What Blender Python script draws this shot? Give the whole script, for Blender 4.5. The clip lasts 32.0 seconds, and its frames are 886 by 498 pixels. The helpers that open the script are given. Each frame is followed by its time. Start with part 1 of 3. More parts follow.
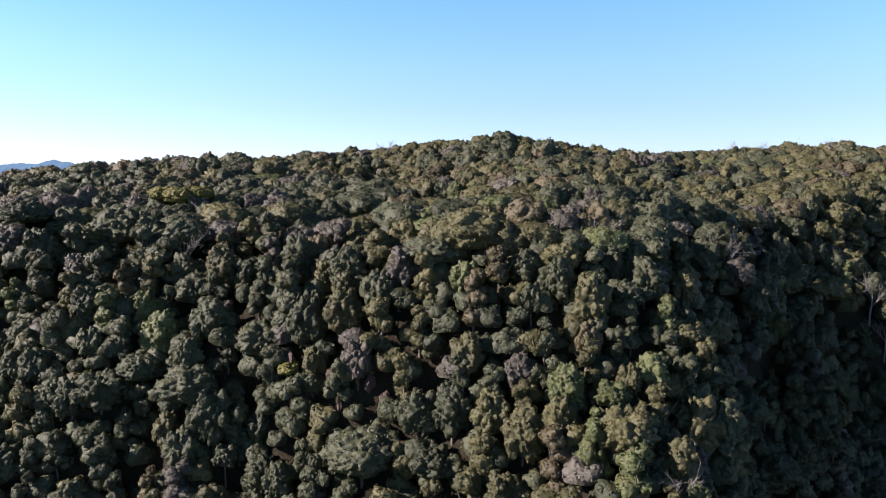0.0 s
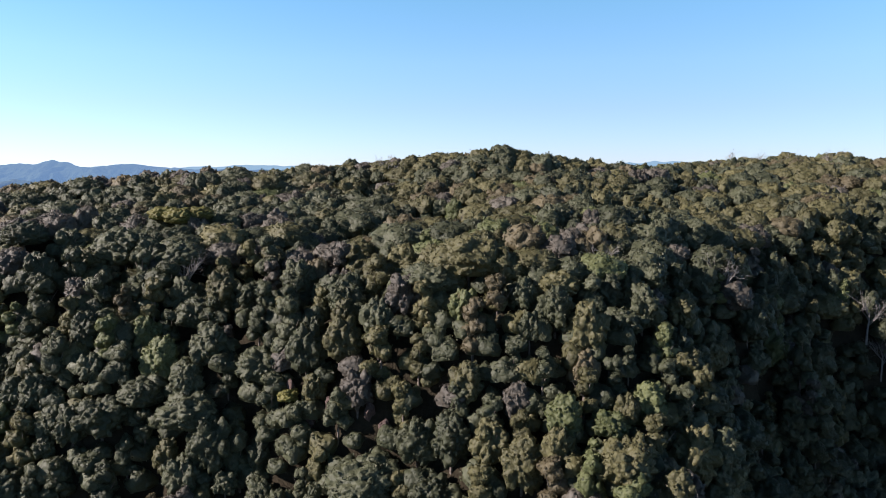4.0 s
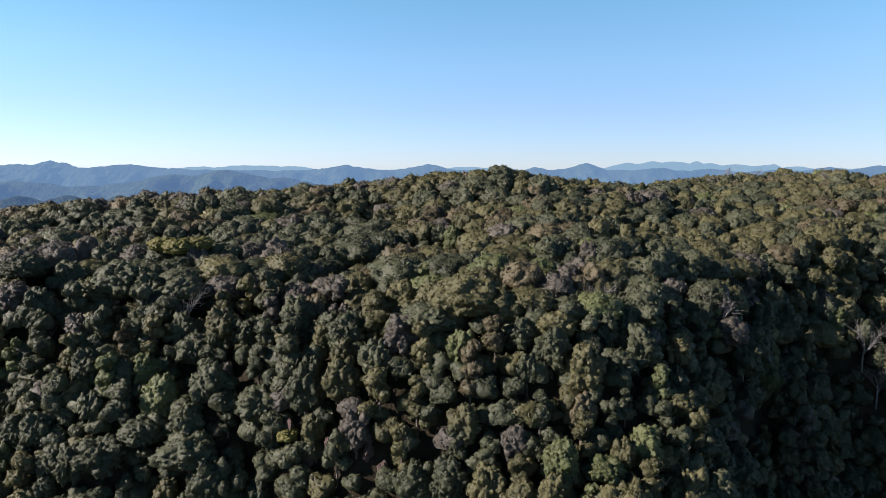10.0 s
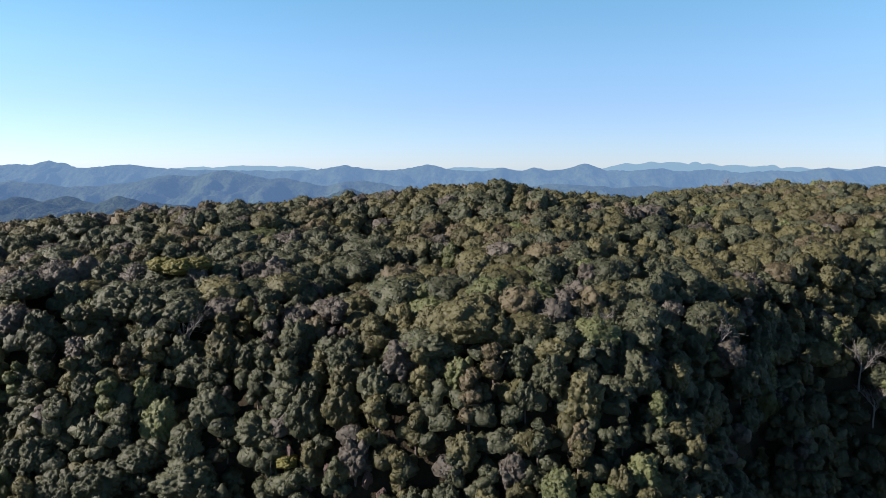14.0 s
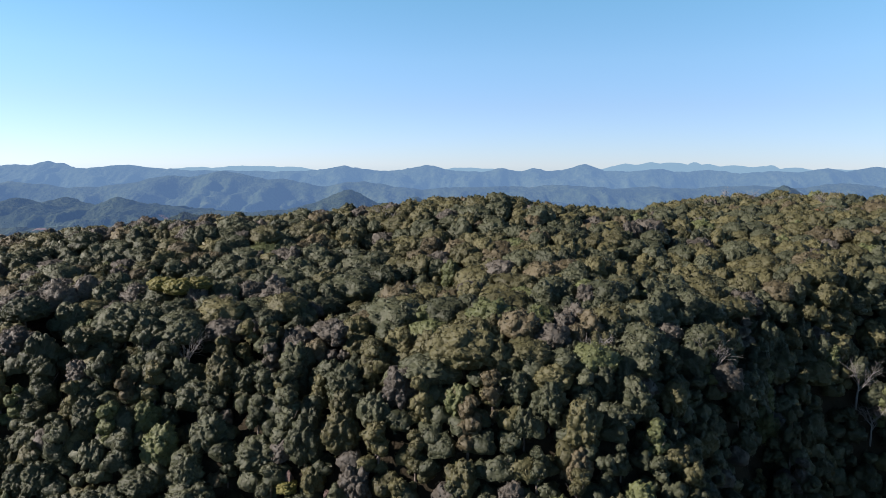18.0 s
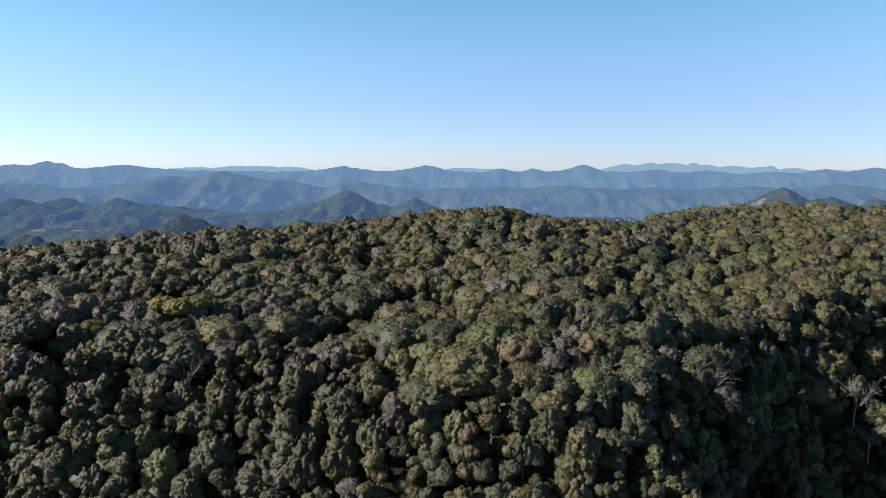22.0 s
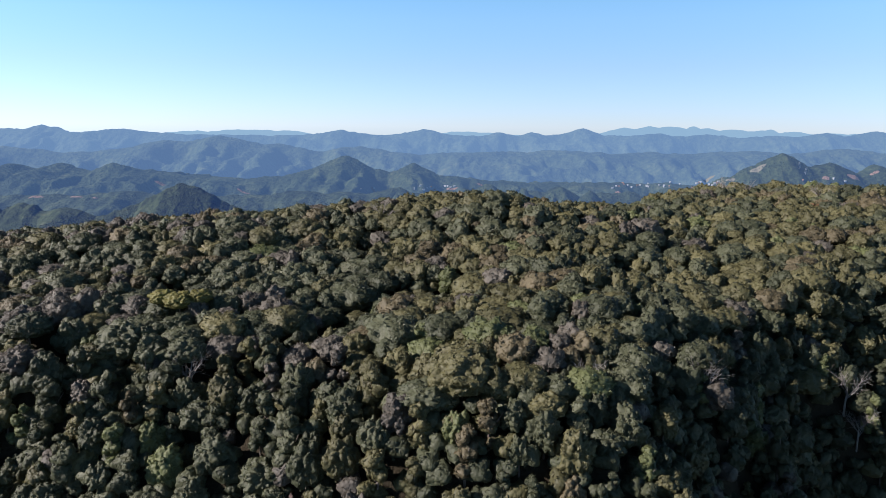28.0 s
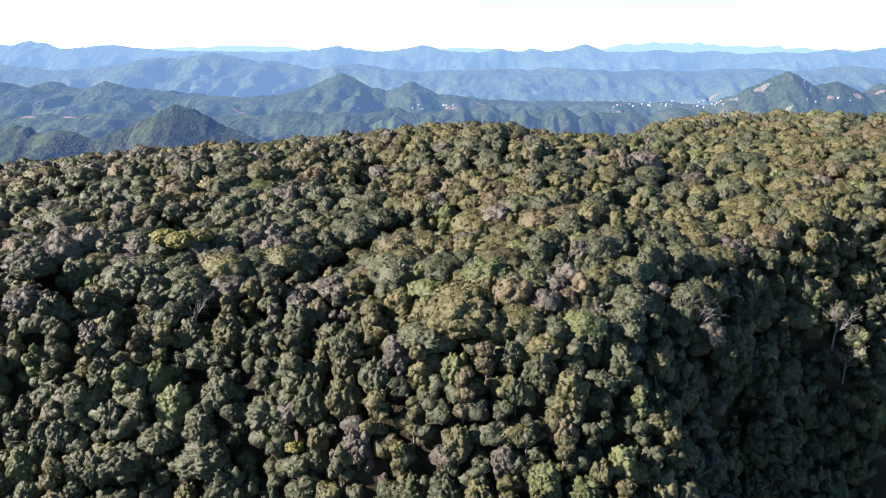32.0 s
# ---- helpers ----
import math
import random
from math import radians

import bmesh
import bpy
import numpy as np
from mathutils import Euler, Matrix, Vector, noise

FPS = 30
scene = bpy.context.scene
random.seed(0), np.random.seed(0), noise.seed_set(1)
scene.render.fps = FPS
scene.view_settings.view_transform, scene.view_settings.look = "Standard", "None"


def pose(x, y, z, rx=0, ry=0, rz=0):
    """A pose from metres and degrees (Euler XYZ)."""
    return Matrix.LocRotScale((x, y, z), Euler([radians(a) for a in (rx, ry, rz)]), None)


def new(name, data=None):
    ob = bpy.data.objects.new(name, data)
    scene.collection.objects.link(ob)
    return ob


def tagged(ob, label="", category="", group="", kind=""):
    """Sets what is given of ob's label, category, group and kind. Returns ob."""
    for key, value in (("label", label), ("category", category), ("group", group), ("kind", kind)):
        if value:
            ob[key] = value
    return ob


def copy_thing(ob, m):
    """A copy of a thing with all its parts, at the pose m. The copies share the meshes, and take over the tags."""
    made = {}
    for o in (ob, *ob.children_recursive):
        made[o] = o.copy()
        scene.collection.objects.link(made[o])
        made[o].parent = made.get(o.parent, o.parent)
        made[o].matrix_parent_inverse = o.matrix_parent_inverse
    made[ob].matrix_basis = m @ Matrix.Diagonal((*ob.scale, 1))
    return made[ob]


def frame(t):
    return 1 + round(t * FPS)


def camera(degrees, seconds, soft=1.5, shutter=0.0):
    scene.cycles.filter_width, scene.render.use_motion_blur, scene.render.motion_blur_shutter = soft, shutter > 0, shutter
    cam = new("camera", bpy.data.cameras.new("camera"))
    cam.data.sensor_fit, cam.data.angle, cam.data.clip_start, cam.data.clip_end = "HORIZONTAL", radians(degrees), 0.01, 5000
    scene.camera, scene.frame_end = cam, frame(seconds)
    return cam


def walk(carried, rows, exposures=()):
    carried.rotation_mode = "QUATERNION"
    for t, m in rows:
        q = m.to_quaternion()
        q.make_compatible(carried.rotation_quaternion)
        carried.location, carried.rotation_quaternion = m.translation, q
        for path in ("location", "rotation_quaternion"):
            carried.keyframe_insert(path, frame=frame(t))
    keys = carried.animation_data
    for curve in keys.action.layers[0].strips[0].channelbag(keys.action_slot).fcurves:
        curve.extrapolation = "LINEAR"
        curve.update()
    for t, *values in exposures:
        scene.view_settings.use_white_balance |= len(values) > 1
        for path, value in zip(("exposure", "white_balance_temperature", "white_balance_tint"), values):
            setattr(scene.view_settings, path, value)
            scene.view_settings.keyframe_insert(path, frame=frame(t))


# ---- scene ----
cam = camera(63.4, 32.0, soft=0.42)

# The flight: straight up at 1.4 m/s, then a slow tilt down. Seconds, x, y, z, pitch, yaw, roll.
PATH = (
    (0, 0.19, 0.30, 0.63, 83.538, 1.389, 0.35),
    (2, 0.17, 0.26, 3.41, 83.510, 1.347, 0.34),
    (4, 0.17, 0.22, 6.23, 83.481, 1.303, 0.33),
    (6, 0.16, 0.17, 8.99, 83.456, 1.249, 0.32),
    (9, 0.15, 0.11, 13.17, 83.420, 1.180, 0.32),
    (12, 0.14, 0.08, 17.36, 83.389, 1.115, 0.35),
    (15, 0.15, 0.01, 21.55, 83.353, 1.061, 0.37),
    (18, 0.11, -0.06, 25.68, 83.328, 1.021, 0.40),
    (21, 0.02, -0.09, 29.80, 83.298, 0.964, 0.44),
    (24, -0.00, -0.12, 34.06, 83.271, 0.906, 0.45),
    (25.5, -0.01, -0.13, 36.13, 83.271, 0.861, 0.46),
    (26, -0.02, -0.13, 36.81, 83.243, 0.846, 0.46),
    (26.5, -0.02, -0.12, 37.50, 83.036, 0.831, 0.47),
    (27, -0.02, -0.12, 38.18, 82.281, 0.816, 0.47),
    (27.5, -0.03, -0.11, 38.88, 81.310, 0.800, 0.46),
    (28, -0.03, -0.10, 39.58, 80.340, 0.784, 0.46),
    (28.5, -0.04, -0.09, 40.29, 79.353, 0.769, 0.46),
    (29, -0.04, -0.07, 41.00, 78.375, 0.753, 0.45),
    (29.5, -0.05, -0.05, 41.70, 77.451, 0.736, 0.44),
    (30, -0.06, -0.04, 42.39, 76.548, 0.717, 0.44),
    (30.5, -0.07, -0.02, 43.08, 75.717, 0.698, 0.43),
    (31, -0.08, -0.01, 43.77, 75.011, 0.677, 0.43),
    (31.5, -0.09, 0.00, 44.47, 74.426, 0.656, 0.43),
    (32, -0.10, 0.01, 45.16, 73.899, 0.636, 0.43),
)
walk(cam, [(t, pose(x, y, z, rx, 0, rz) @ pose(0, 0, 0, 0, 0, roll)) for t, x, y, z, rx, rz, roll in PATH],
     exposures=((0, 1.78, 6500, 16), (3, 1.68, 6500, 14), (6, 1.55, 6500, 12), (13, 1.47, 6530, 10), (26, 1.42, 6500, 10), (27, 1.42, 6450, 10), (28, 1.53, 6350, 11), (29, 1.72, 6300, 12), (30, 1.97, 6400, 11), (31, 2.24, 6600, 10), (32, 2.43, 6650, 10)))

# ---- light ----
SUN_DIR = Vector((-0.835, -0.20, 0.505)).normalized()  # towards the sun
world = bpy.data.worlds.new("sky")
scene.world = world
world.use_nodes = True
wn = world.node_tree.nodes
sky = wn.new("ShaderNodeTexSky")
sky.sky_type = "NISHITA"
sky.sun_disc = False
sky.sun_elevation = math.asin(SUN_DIR.z)
sky.sun_rotation = math.atan2(-SUN_DIR.x, SUN_DIR.y)
sky.altitude = 1500
sky.air_density, sky.dust_density, sky.ozone_density = 1.0, 0.08, 3.0
wn["Background"].inputs["Strength"].default_value = 0.056
# The sky's own colour, shifted to a cooler blue; its unseen upper part is darkened to deepen shadows.
wl = world.node_tree.links
where, split, tint, mix = wn.new("ShaderNodeTexCoord"), wn.new("ShaderNodeSeparateXYZ"), wn.new("ShaderNodeValToRGB"), wn.new("ShaderNodeMix")
wl.new(where.outputs["Generated"], split.inputs[0])
wl.new(split.outputs["Z"], tint.inputs[0])
for _ in range(4):
    tint.color_ramp.elements.new(0.5)
for e, (at, c) in zip(tint.color_ramp.elements, ((0.0, (0.64, 0.74, 1.08)), (0.08, (0.80, 0.86, 1.06)), (0.14, (0.90, 1.04, 1.12)), (0.24, (0.88, 1.22, 1.18)), (0.42, (0.31, 0.40, 0.45)), (1.0, (0.14, 0.18, 0.23)))):
    e.position, e.color = at, (*c, 1)
mix.data_type, mix.blend_type = "RGBA", "MULTIPLY"
mix.inputs["Factor"].default_value = 1.0
wl.new(sky.outputs[0], mix.inputs["A"])
wl.new(tint.outputs[0], mix.inputs["B"])
wl.new(mix.outputs["Result"], wn["Background"].inputs["Color"])
sun = new("sun", bpy.data.lights.new("sun", "SUN"))
sun.data.energy = 3.95
sun.data.angle = radians(0.53)
sun.data.color = (1.0, 0.90, 0.86)
sun.matrix_world = SUN_DIR.to_track_quat("Z", "Y").to_matrix().to_4x4()


# ---- materials ----
def material(name, roughness=0.8, specular=0.3):
    m = bpy.data.materials.new(name)
    m.use_nodes = True
    b = m.node_tree.nodes["Principled BSDF"]
    b.inputs["Roughness"].default_value = roughness
    b.inputs["Specular IOR Level"].default_value = specular
    return m, m.node_tree.nodes, m.node_tree.links, b


def ramp(nodes, stops):
    r = nodes.new("ShaderNodeValToRGB")
    while len(r.color_ramp.elements) < len(stops):
        r.color_ramp.elements.new(0.5)
    for e, (at, c) in zip(r.color_ramp.elements, stops):
        e.position, e.color = at, (*c, 1)
    return r


def noise_node(nodes, links, scale, detail=4, rough=0.6):
    geo = nodes.new("ShaderNodeNewGeometry")
    n = nodes.new("ShaderNodeTexNoise")
    n.inputs["Scale"].default_value, n.inputs["Detail"].default_value = scale, detail
    n.inputs["Roughness"].default_value = rough
    links.new(geo.outputs["Position"], n.inputs["Vector"])
    return n


def math_node(nodes, links, op, a, b):
    n = nodes.new("ShaderNodeMath")
    n.operation = op
    for k, v in enumerate((a, b)):
        if isinstance(v, (int, float)):
            n.inputs[k].default_value = v
        else:
            links.new(v, n.inputs[k])
    return n.outputs[0]


def leaf_material(name, dark, mid, light, translucent=0.26):
    """Foliage: a tone for each tree, another for each spray of leaves, and fine mottling."""
    m, nodes, links, b = material(name, 0.55, 0.3)
    info = nodes.new("ShaderNodeObjectInfo")
    tone = nodes.new("ShaderNodeAttribute")
    tone.attribute_name = "tone"
    geo = nodes.new("ShaderNodeNewGeometry")
    per_tree = math_node(nodes, links, "FRACT", math_node(nodes, links, "ADD", info.outputs["Random"], tone.outputs["Fac"]), 0)
    fine = noise_node(nodes, links, 0.9, 3, 0.7)
    mixed = math_node(nodes, links, "MULTIPLY", per_tree, 0.46)
    mixed = math_node(nodes, links, "ADD", mixed, math_node(nodes, links, "MULTIPLY", geo.outputs["Random Per Island"], 0.30))
    mixed = math_node(nodes, links, "ADD", mixed, math_node(nodes, links, "MULTIPLY", fine.outputs["Fac"], 0.37))
    r = ramp(nodes, ((0.12, dark), (0.5, mid), (0.92, light)))
    links.new(mixed, r.inputs[0])
    links.new(r.outputs[0], b.inputs["Base Color"])
    ruffle = noise_node(nodes, links, 2.4, 3, 0.65)
    bump = nodes.new("ShaderNodeBump")
    bump.inputs["Strength"].default_value, bump.inputs["Distance"].default_value = 0.8, 0.42
    pebble = nodes.new("ShaderNodeTexVoronoi")
    pebble.inputs["Scale"].default_value = 0.95
    links.new(geo.outputs["Position"], pebble.inputs["Vector"])
    height = math_node(nodes, links, "SUBTRACT", math_node(nodes, links, "MULTIPLY", ruffle.outputs["Fac"], 0.55), math_node(nodes, links, "MULTIPLY", pebble.outputs["Distance"], 0.9))
    links.new(height, bump.inputs["Height"])
    links.new(bump.outputs[0], b.inputs["Normal"])
    glow = nodes.new("ShaderNodeBsdfTranslucent")
    links.new(r.outputs[0], glow.inputs["Color"])
    mix = nodes.new("ShaderNodeMixShader")
    mix.inputs[0].default_value = translucent
    links.new(b.outputs[0], mix.inputs[1])
    links.new(glow.outputs[0], mix.inputs[2])
    links.new(mix.outputs[0], nodes["Material Output"].inputs["Surface"])
    return m


LEAVES = [
    leaf_material("leaves_dark_green", (0.029, 0.034, 0.019), (0.051, 0.057, 0.031), (0.080, 0.086, 0.049)),
    leaf_material("leaves_olive", (0.043, 0.042, 0.019), (0.074, 0.071, 0.032), (0.112, 0.104, 0.047)),
    leaf_material("leaves_brown_olive", (0.050, 0.042, 0.023), (0.081, 0.068, 0.038), (0.116, 0.097, 0.056)),
    leaf_material("leaves_grey_mauve", (0.048, 0.043, 0.035), (0.077, 0.069, 0.056), (0.110, 0.099, 0.081)),
    leaf_material("leaves_fresh_green", (0.046, 0.055, 0.020), (0.080, 0.092, 0.037), (0.120, 0.134, 0.058)),
    leaf_material("leaves_yellow", (0.075, 0.070, 0.020), (0.120, 0.112, 0.030), (0.165, 0.152, 0.042)),
    leaf_material("leaves_russet", (0.087, 0.047, 0.028), (0.130, 0.074, 0.043), (0.174, 0.107, 0.063)),
]
DARK, OLIVE, BROWN, GREY, FRESH, YELLOW, RUSSET = range(7)


def bark_material(name, a, b_):
    m, nodes, links, b = material(name, 0.9, 0.15)
    n = noise_node(nodes, links, 2.5, 5)
    r = ramp(nodes, ((0.3, a), (0.7, b_)))
    links.new(n.outputs["Fac"], r.inputs[0])
    links.new(r.outputs[0], b.inputs["Base Color"])
    bump = nodes.new("ShaderNodeBump")
    bump.inputs["Strength"].default_value, bump.inputs["Distance"].default_value = 0.6, 0.08
    links.new(n.outputs["Fac"], bump.inputs["Height"])
    links.new(bump.outputs[0], b.inputs["Normal"])
    return m


BARK = bark_material("bark", (0.07, 0.055, 0.045), (0.17, 0.145, 0.125))
PALE_BARK = bark_material("pale_dead_wood", (0.13, 0.118, 0.11), (0.25, 0.232, 0.218))
ROCK = bark_material("pinkish_rock", (0.042, 0.031, 0.029), (0.105, 0.074, 0.064))


def ground_material(name, stops, scale, bump_size, strength=0.8, glow=None):
    """Distant slopes and soil: two scales of tone, a bumpy relief, and for far things a painted haze glow."""
    m, nodes, links, b = material(name, 0.95, 0.05)
    n1, n2 = noise_node(nodes, links, scale, 6, 0.65), noise_node(nodes, links, scale * 9, 4, 0.55 if glow else 0.7)
    both = math_node(nodes, links, "ADD", math_node(nodes, links, "MULTIPLY", n1.outputs["Fac"], 0.5), math_node(nodes, links, "MULTIPLY", n2.outputs["Fac"], 0.5))
    r = ramp(nodes, stops)
    links.new(both, r.inputs[0])
    links.new(r.outputs[0], b.inputs["Base Color"])
    bump = nodes.new("ShaderNodeBump")
    bump.inputs["Strength"].default_value, bump.inputs["Distance"].default_value = strength, bump_size
    links.new(n2.outputs["Fac"], bump.inputs["Height"])
    links.new(bump.outputs[0], b.inputs["Normal"])
    # Haze put in as an even emission; the surface itself is no light source.
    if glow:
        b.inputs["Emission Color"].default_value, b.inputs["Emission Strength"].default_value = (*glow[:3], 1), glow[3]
    return m


SOIL = ground_material("forest_floor", ((0.3, (0.014, 0.012, 0.008)), (0.7, (0.038, 0.031, 0.021))), 0.15, 0.6)
def hill_material(name, clear, haze_glow, scale, bump_size):
    """Wooded far slopes: dark woods, mid green and paler meadow; distance haze is painted in as dimmed colour and blue
    emission.
    """
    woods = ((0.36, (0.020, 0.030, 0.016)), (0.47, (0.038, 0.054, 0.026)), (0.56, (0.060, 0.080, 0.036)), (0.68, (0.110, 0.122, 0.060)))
    return ground_material(name, tuple((at, tuple(clear * c for c in col)) for at, col in woods), scale, bump_size, 0.8, (*haze_glow, 1.0))


# Painted haze per range: the farther, the dimmer the colour and stronger the glow.
HILL_F = hill_material("wooded_valley_slope_hazed", 0.60, (0.006, 0.012, 0.034), 0.012, 5)
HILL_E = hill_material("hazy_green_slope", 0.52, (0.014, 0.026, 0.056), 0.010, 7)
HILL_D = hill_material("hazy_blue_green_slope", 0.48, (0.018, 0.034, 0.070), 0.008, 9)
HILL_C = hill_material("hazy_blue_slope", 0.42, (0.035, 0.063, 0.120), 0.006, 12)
HILL_B = hill_material("far_slope_blue_haze", 0.30, (0.052, 0.091, 0.160), 0.005, 14)
HILL_A = hill_material("far_slope_pale_blue_haze", 0.08, (0.098, 0.156, 0.220), 0.003, 8)
# Far haze painted as blue emission into earth, plaster, field and steel.
FAR_HAZE = (0.014, 0.027, 0.055, 1.0)
EARTH = ground_material("bare_orange_earth", ((0.3, (0.105, 0.066, 0.050)), (0.7, (0.165, 0.112, 0.088))), 0.05, 2, 0.8, FAR_HAZE)
PLASTER = ground_material("pale_plaster", ((0.3, (0.20, 0.21, 0.22)), (0.7, (0.30, 0.30, 0.30))), 0.2, 0.1, 0.2, FAR_HAZE)
FIELD = ground_material("dry_field", ((0.3, (0.085, 0.080, 0.060)), (0.7, (0.120, 0.112, 0.082))), 0.05, 1, 0.8, FAR_HAZE)
STEEL = ground_material("galvanised_steel", ((0.3, (0.13, 0.14, 0.15)), (0.7, (0.19, 0.20, 0.21))), 0.5, 0.02, 0.1, FAR_HAZE)
ROOF = ground_material("clay_roof", ((0.3, (0.22, 0.12, 0.09)), (0.7, (0.32, 0.22, 0.18))), 0.4, 0.2, 0.3)


# ---- shape of the land ----
rng = np.random.default_rng(7)
LATTICE = rng.random((256, 256))


def value_noise(x, y):
    xi, yi = np.floor(x).astype(int), np.floor(y).astype(int)
    u, v = x - xi, y - yi
    u, v = u * u * (3 - 2 * u), v * v * (3 - 2 * v)
    a, b = LATTICE[xi % 256, yi % 256], LATTICE[(xi + 1) % 256, yi % 256]
    c, d = LATTICE[xi % 256, (yi + 1) % 256], LATTICE[(xi + 1) % 256, (yi + 1) % 256]
    return (a * (1 - u) + b * u) * (1 - v) + (c * (1 - u) + d * u) * v


def fractal(x, y, octaves=4, ridged=False):
    total, size = 0, 0.5
    for k in range(octaves):
        n = value_noise(x * 2**k + 17 * k, y * 2**k + 5 * k)
        total = total + size * (1 - abs(2 * n - 1) if ridged else n)
        size *= 0.5
    return total


# The wooded hill: a gently rising top of swells and hollows, cut by a scarp that faces the camera.
SWELL_X = np.array((-200, -135, -80, -35, 0, 30, 70, 115, 165, 225.0))
SWELL_Y = np.array((150, 195, 240, 290, 345, 400.0))
SWELL_Z = np.array((
    (-8.3, -11.1, -14.1, -15.8, -11.4, -11.2, -18.5, -11.7, -6.7, -4.5),
    (-6.5, -6.8, -6.8, -8.4, -7.5, -5.0, -10.6, -7.2, -3.8, -2.1),
    (-7.0, 0.8, 6.2, -2.0, -1.0, 4.0, 0.2, 0.4, 1.1, 1.9),
    (-8.5, -2.5, 2.8, 10.6, 16.0, 12.4, 2.8, 4.0, 5.4, 5.4),
    (-8.0, -5.0, -1.0, 6.0, 10.1, 9.1, 5.2, 7.2, 11.2, 9.6),
    (-4.0, 1.0, 4.1, 6.3, 8.5, 8.9, 7.0, 9.0, 10.8, 9.7)))
SCARP_X = np.array((-200, -130, -90, -55, -20, 15, 50, 85, 125, 180.0))
SCARP_Y = np.array((173, 166, 155, 153, 146, 130, 140, 186, 222, 255.0))
CANOPY = 9.0


# Gullies and hollows in the canopy: x, y, radius, depth.
HOLLOWS = ((50, 118, 9, 10), (58, 138, 11, 17), (66, 156, 13, 22), (80, 171, 13, 22), (95, 183, 13, 26), (109, 195, 13, 24), (122, 206, 9, 12), (134, 215, 9, 8), (72, 171, 4.5, -16), (80, 166, 4.5, -13), (83, 161, 4, -10), (59, 165, 4.5, -9), (115, 200, 6, -10), (66, 162, 4, -14), (80.5, 163, 4.5, -13), (93, 188, 4.5, -13), (108, 201, 5, -9), (121, 197, 6, -15), (79, 178, 5, -9), (114, 199, 5, -7), (129, 206, 5, -7), (47, 128, 4.5, -9), (-42, 138, 6, 13), (-60, 150, 6, 11), (-80, 164, 6, 8), (-28, 133, 5, 9), (-98, 150, 6, 7),
           (-36, 178, 7, 5), (-28, 194, 7, 4.5), (-22, 206, 6, 4), (-12, 216, 6, 4), (-3, 212, 7, 7), (56, 226, 7, 7), (-30, 260, 7, 7), (-81, 212, 8, 7), (-33, 191, 6, 5), (-63, 133, 6, 12), (-40, 130, 5, 9), (-90, 178, 7, 5), (28, 190, 6, 3.5))


# Bulges (+) and dips (-) of the woods: on the scarp, then on the hilltop.
BULGE_X = np.array((-165, -130, -100, -78, -58, -40, -22, -5, 12, 30, 50, 80, 120, 160.0))
BULGE_Y = np.array((108, 118, 127, 135, 143, 153, 166, 184, 208, 235, 262, 290.0))
BULGE_SCARP = (
    (0, 0, 0.5, 0.5, 0.5, 0, -0.5, -1.5, -2, -1.5, -1, 0, 0, 0),
    (0, 0, 0.5, 0.5, 1, 1, 0, -2, -4, -2.5, -1, 0, 0, 0),
    (0, 0, 0.5, 1, 2, 3, 2, -3, -6, -2.5, -1, 0, 0, 0),
    (0, 0, 0, 1, 3.5, 7.5, 8, 2, -1, 0, -1, 0, 0, 0),
    (-0.5, -0.5, -0.5, 2, 3.5, 4.5, 3, 3, 3, 0.5, -0.5, 0, 0, 0),
    (-0.5, -1, -3.5, -1.5, -3, -1.5, -2, 2, 5.5, 2.5, 0.5, 0, 0, 0))
BULGE_TOP = (
    (-0.5, -0.5, 0.5, 1, -3.5, -2, -1.5, 1.5, 4, 5, 2.5, 0, 0, 0),
    (-1, -0.5, 1, 0.5, 0, 0.5, 0, 1, 3, 6, 4, 0, 0, 0),
    (-2, -2.5, -1.5, -1.5, 1, -0.5, -1, 0.5, 1.5, 3, 1.5, -1, 2, 0.5),
    (-2.5, -4, -2.5, -3.5, -3, -4.5, -3, -1.5, 1, 3.5, 1.5, -4, -0.5, 0),
    (-0.5, -1, -1, -2.5, -6.5, -7.5, -6, -2.5, 0, 1.5, 0.5, -1.5, -1, -0.5),
    (-0.5, -0.5, -1, -2.5, -4, -2, -2.5, -1.5, -0.5, 1, 0.5, 0, 0, 0))
BULGE_Z = np.array(BULGE_SCARP + BULGE_TOP)


def bulges(x, y):
    """The bulges between their nodes, eased from one to the next."""
    def spot(v, nodes):
        v = np.clip(v, nodes[0], nodes[-1] - 1e-6)
        i = np.searchsorted(nodes, v, side="right") - 1
        u = (v - nodes[i]) / (nodes[i + 1] - nodes[i])
        return i, u * u * (3 - 2 * u)

    i, u = spot(x, BULGE_X)
    j, v = spot(y, BULGE_Y)
    z = (BULGE_Z[j, i] * (1 - u) + BULGE_Z[j, i + 1] * u) * (1 - v) + (BULGE_Z[j + 1, i] * (1 - u) + BULGE_Z[j + 1, i + 1] * u) * v
    return z * np.exp(-np.maximum(0, y - 290) / 30)


def softplus(d):
    return np.log1p(np.exp(np.clip(d, -30, 30)))


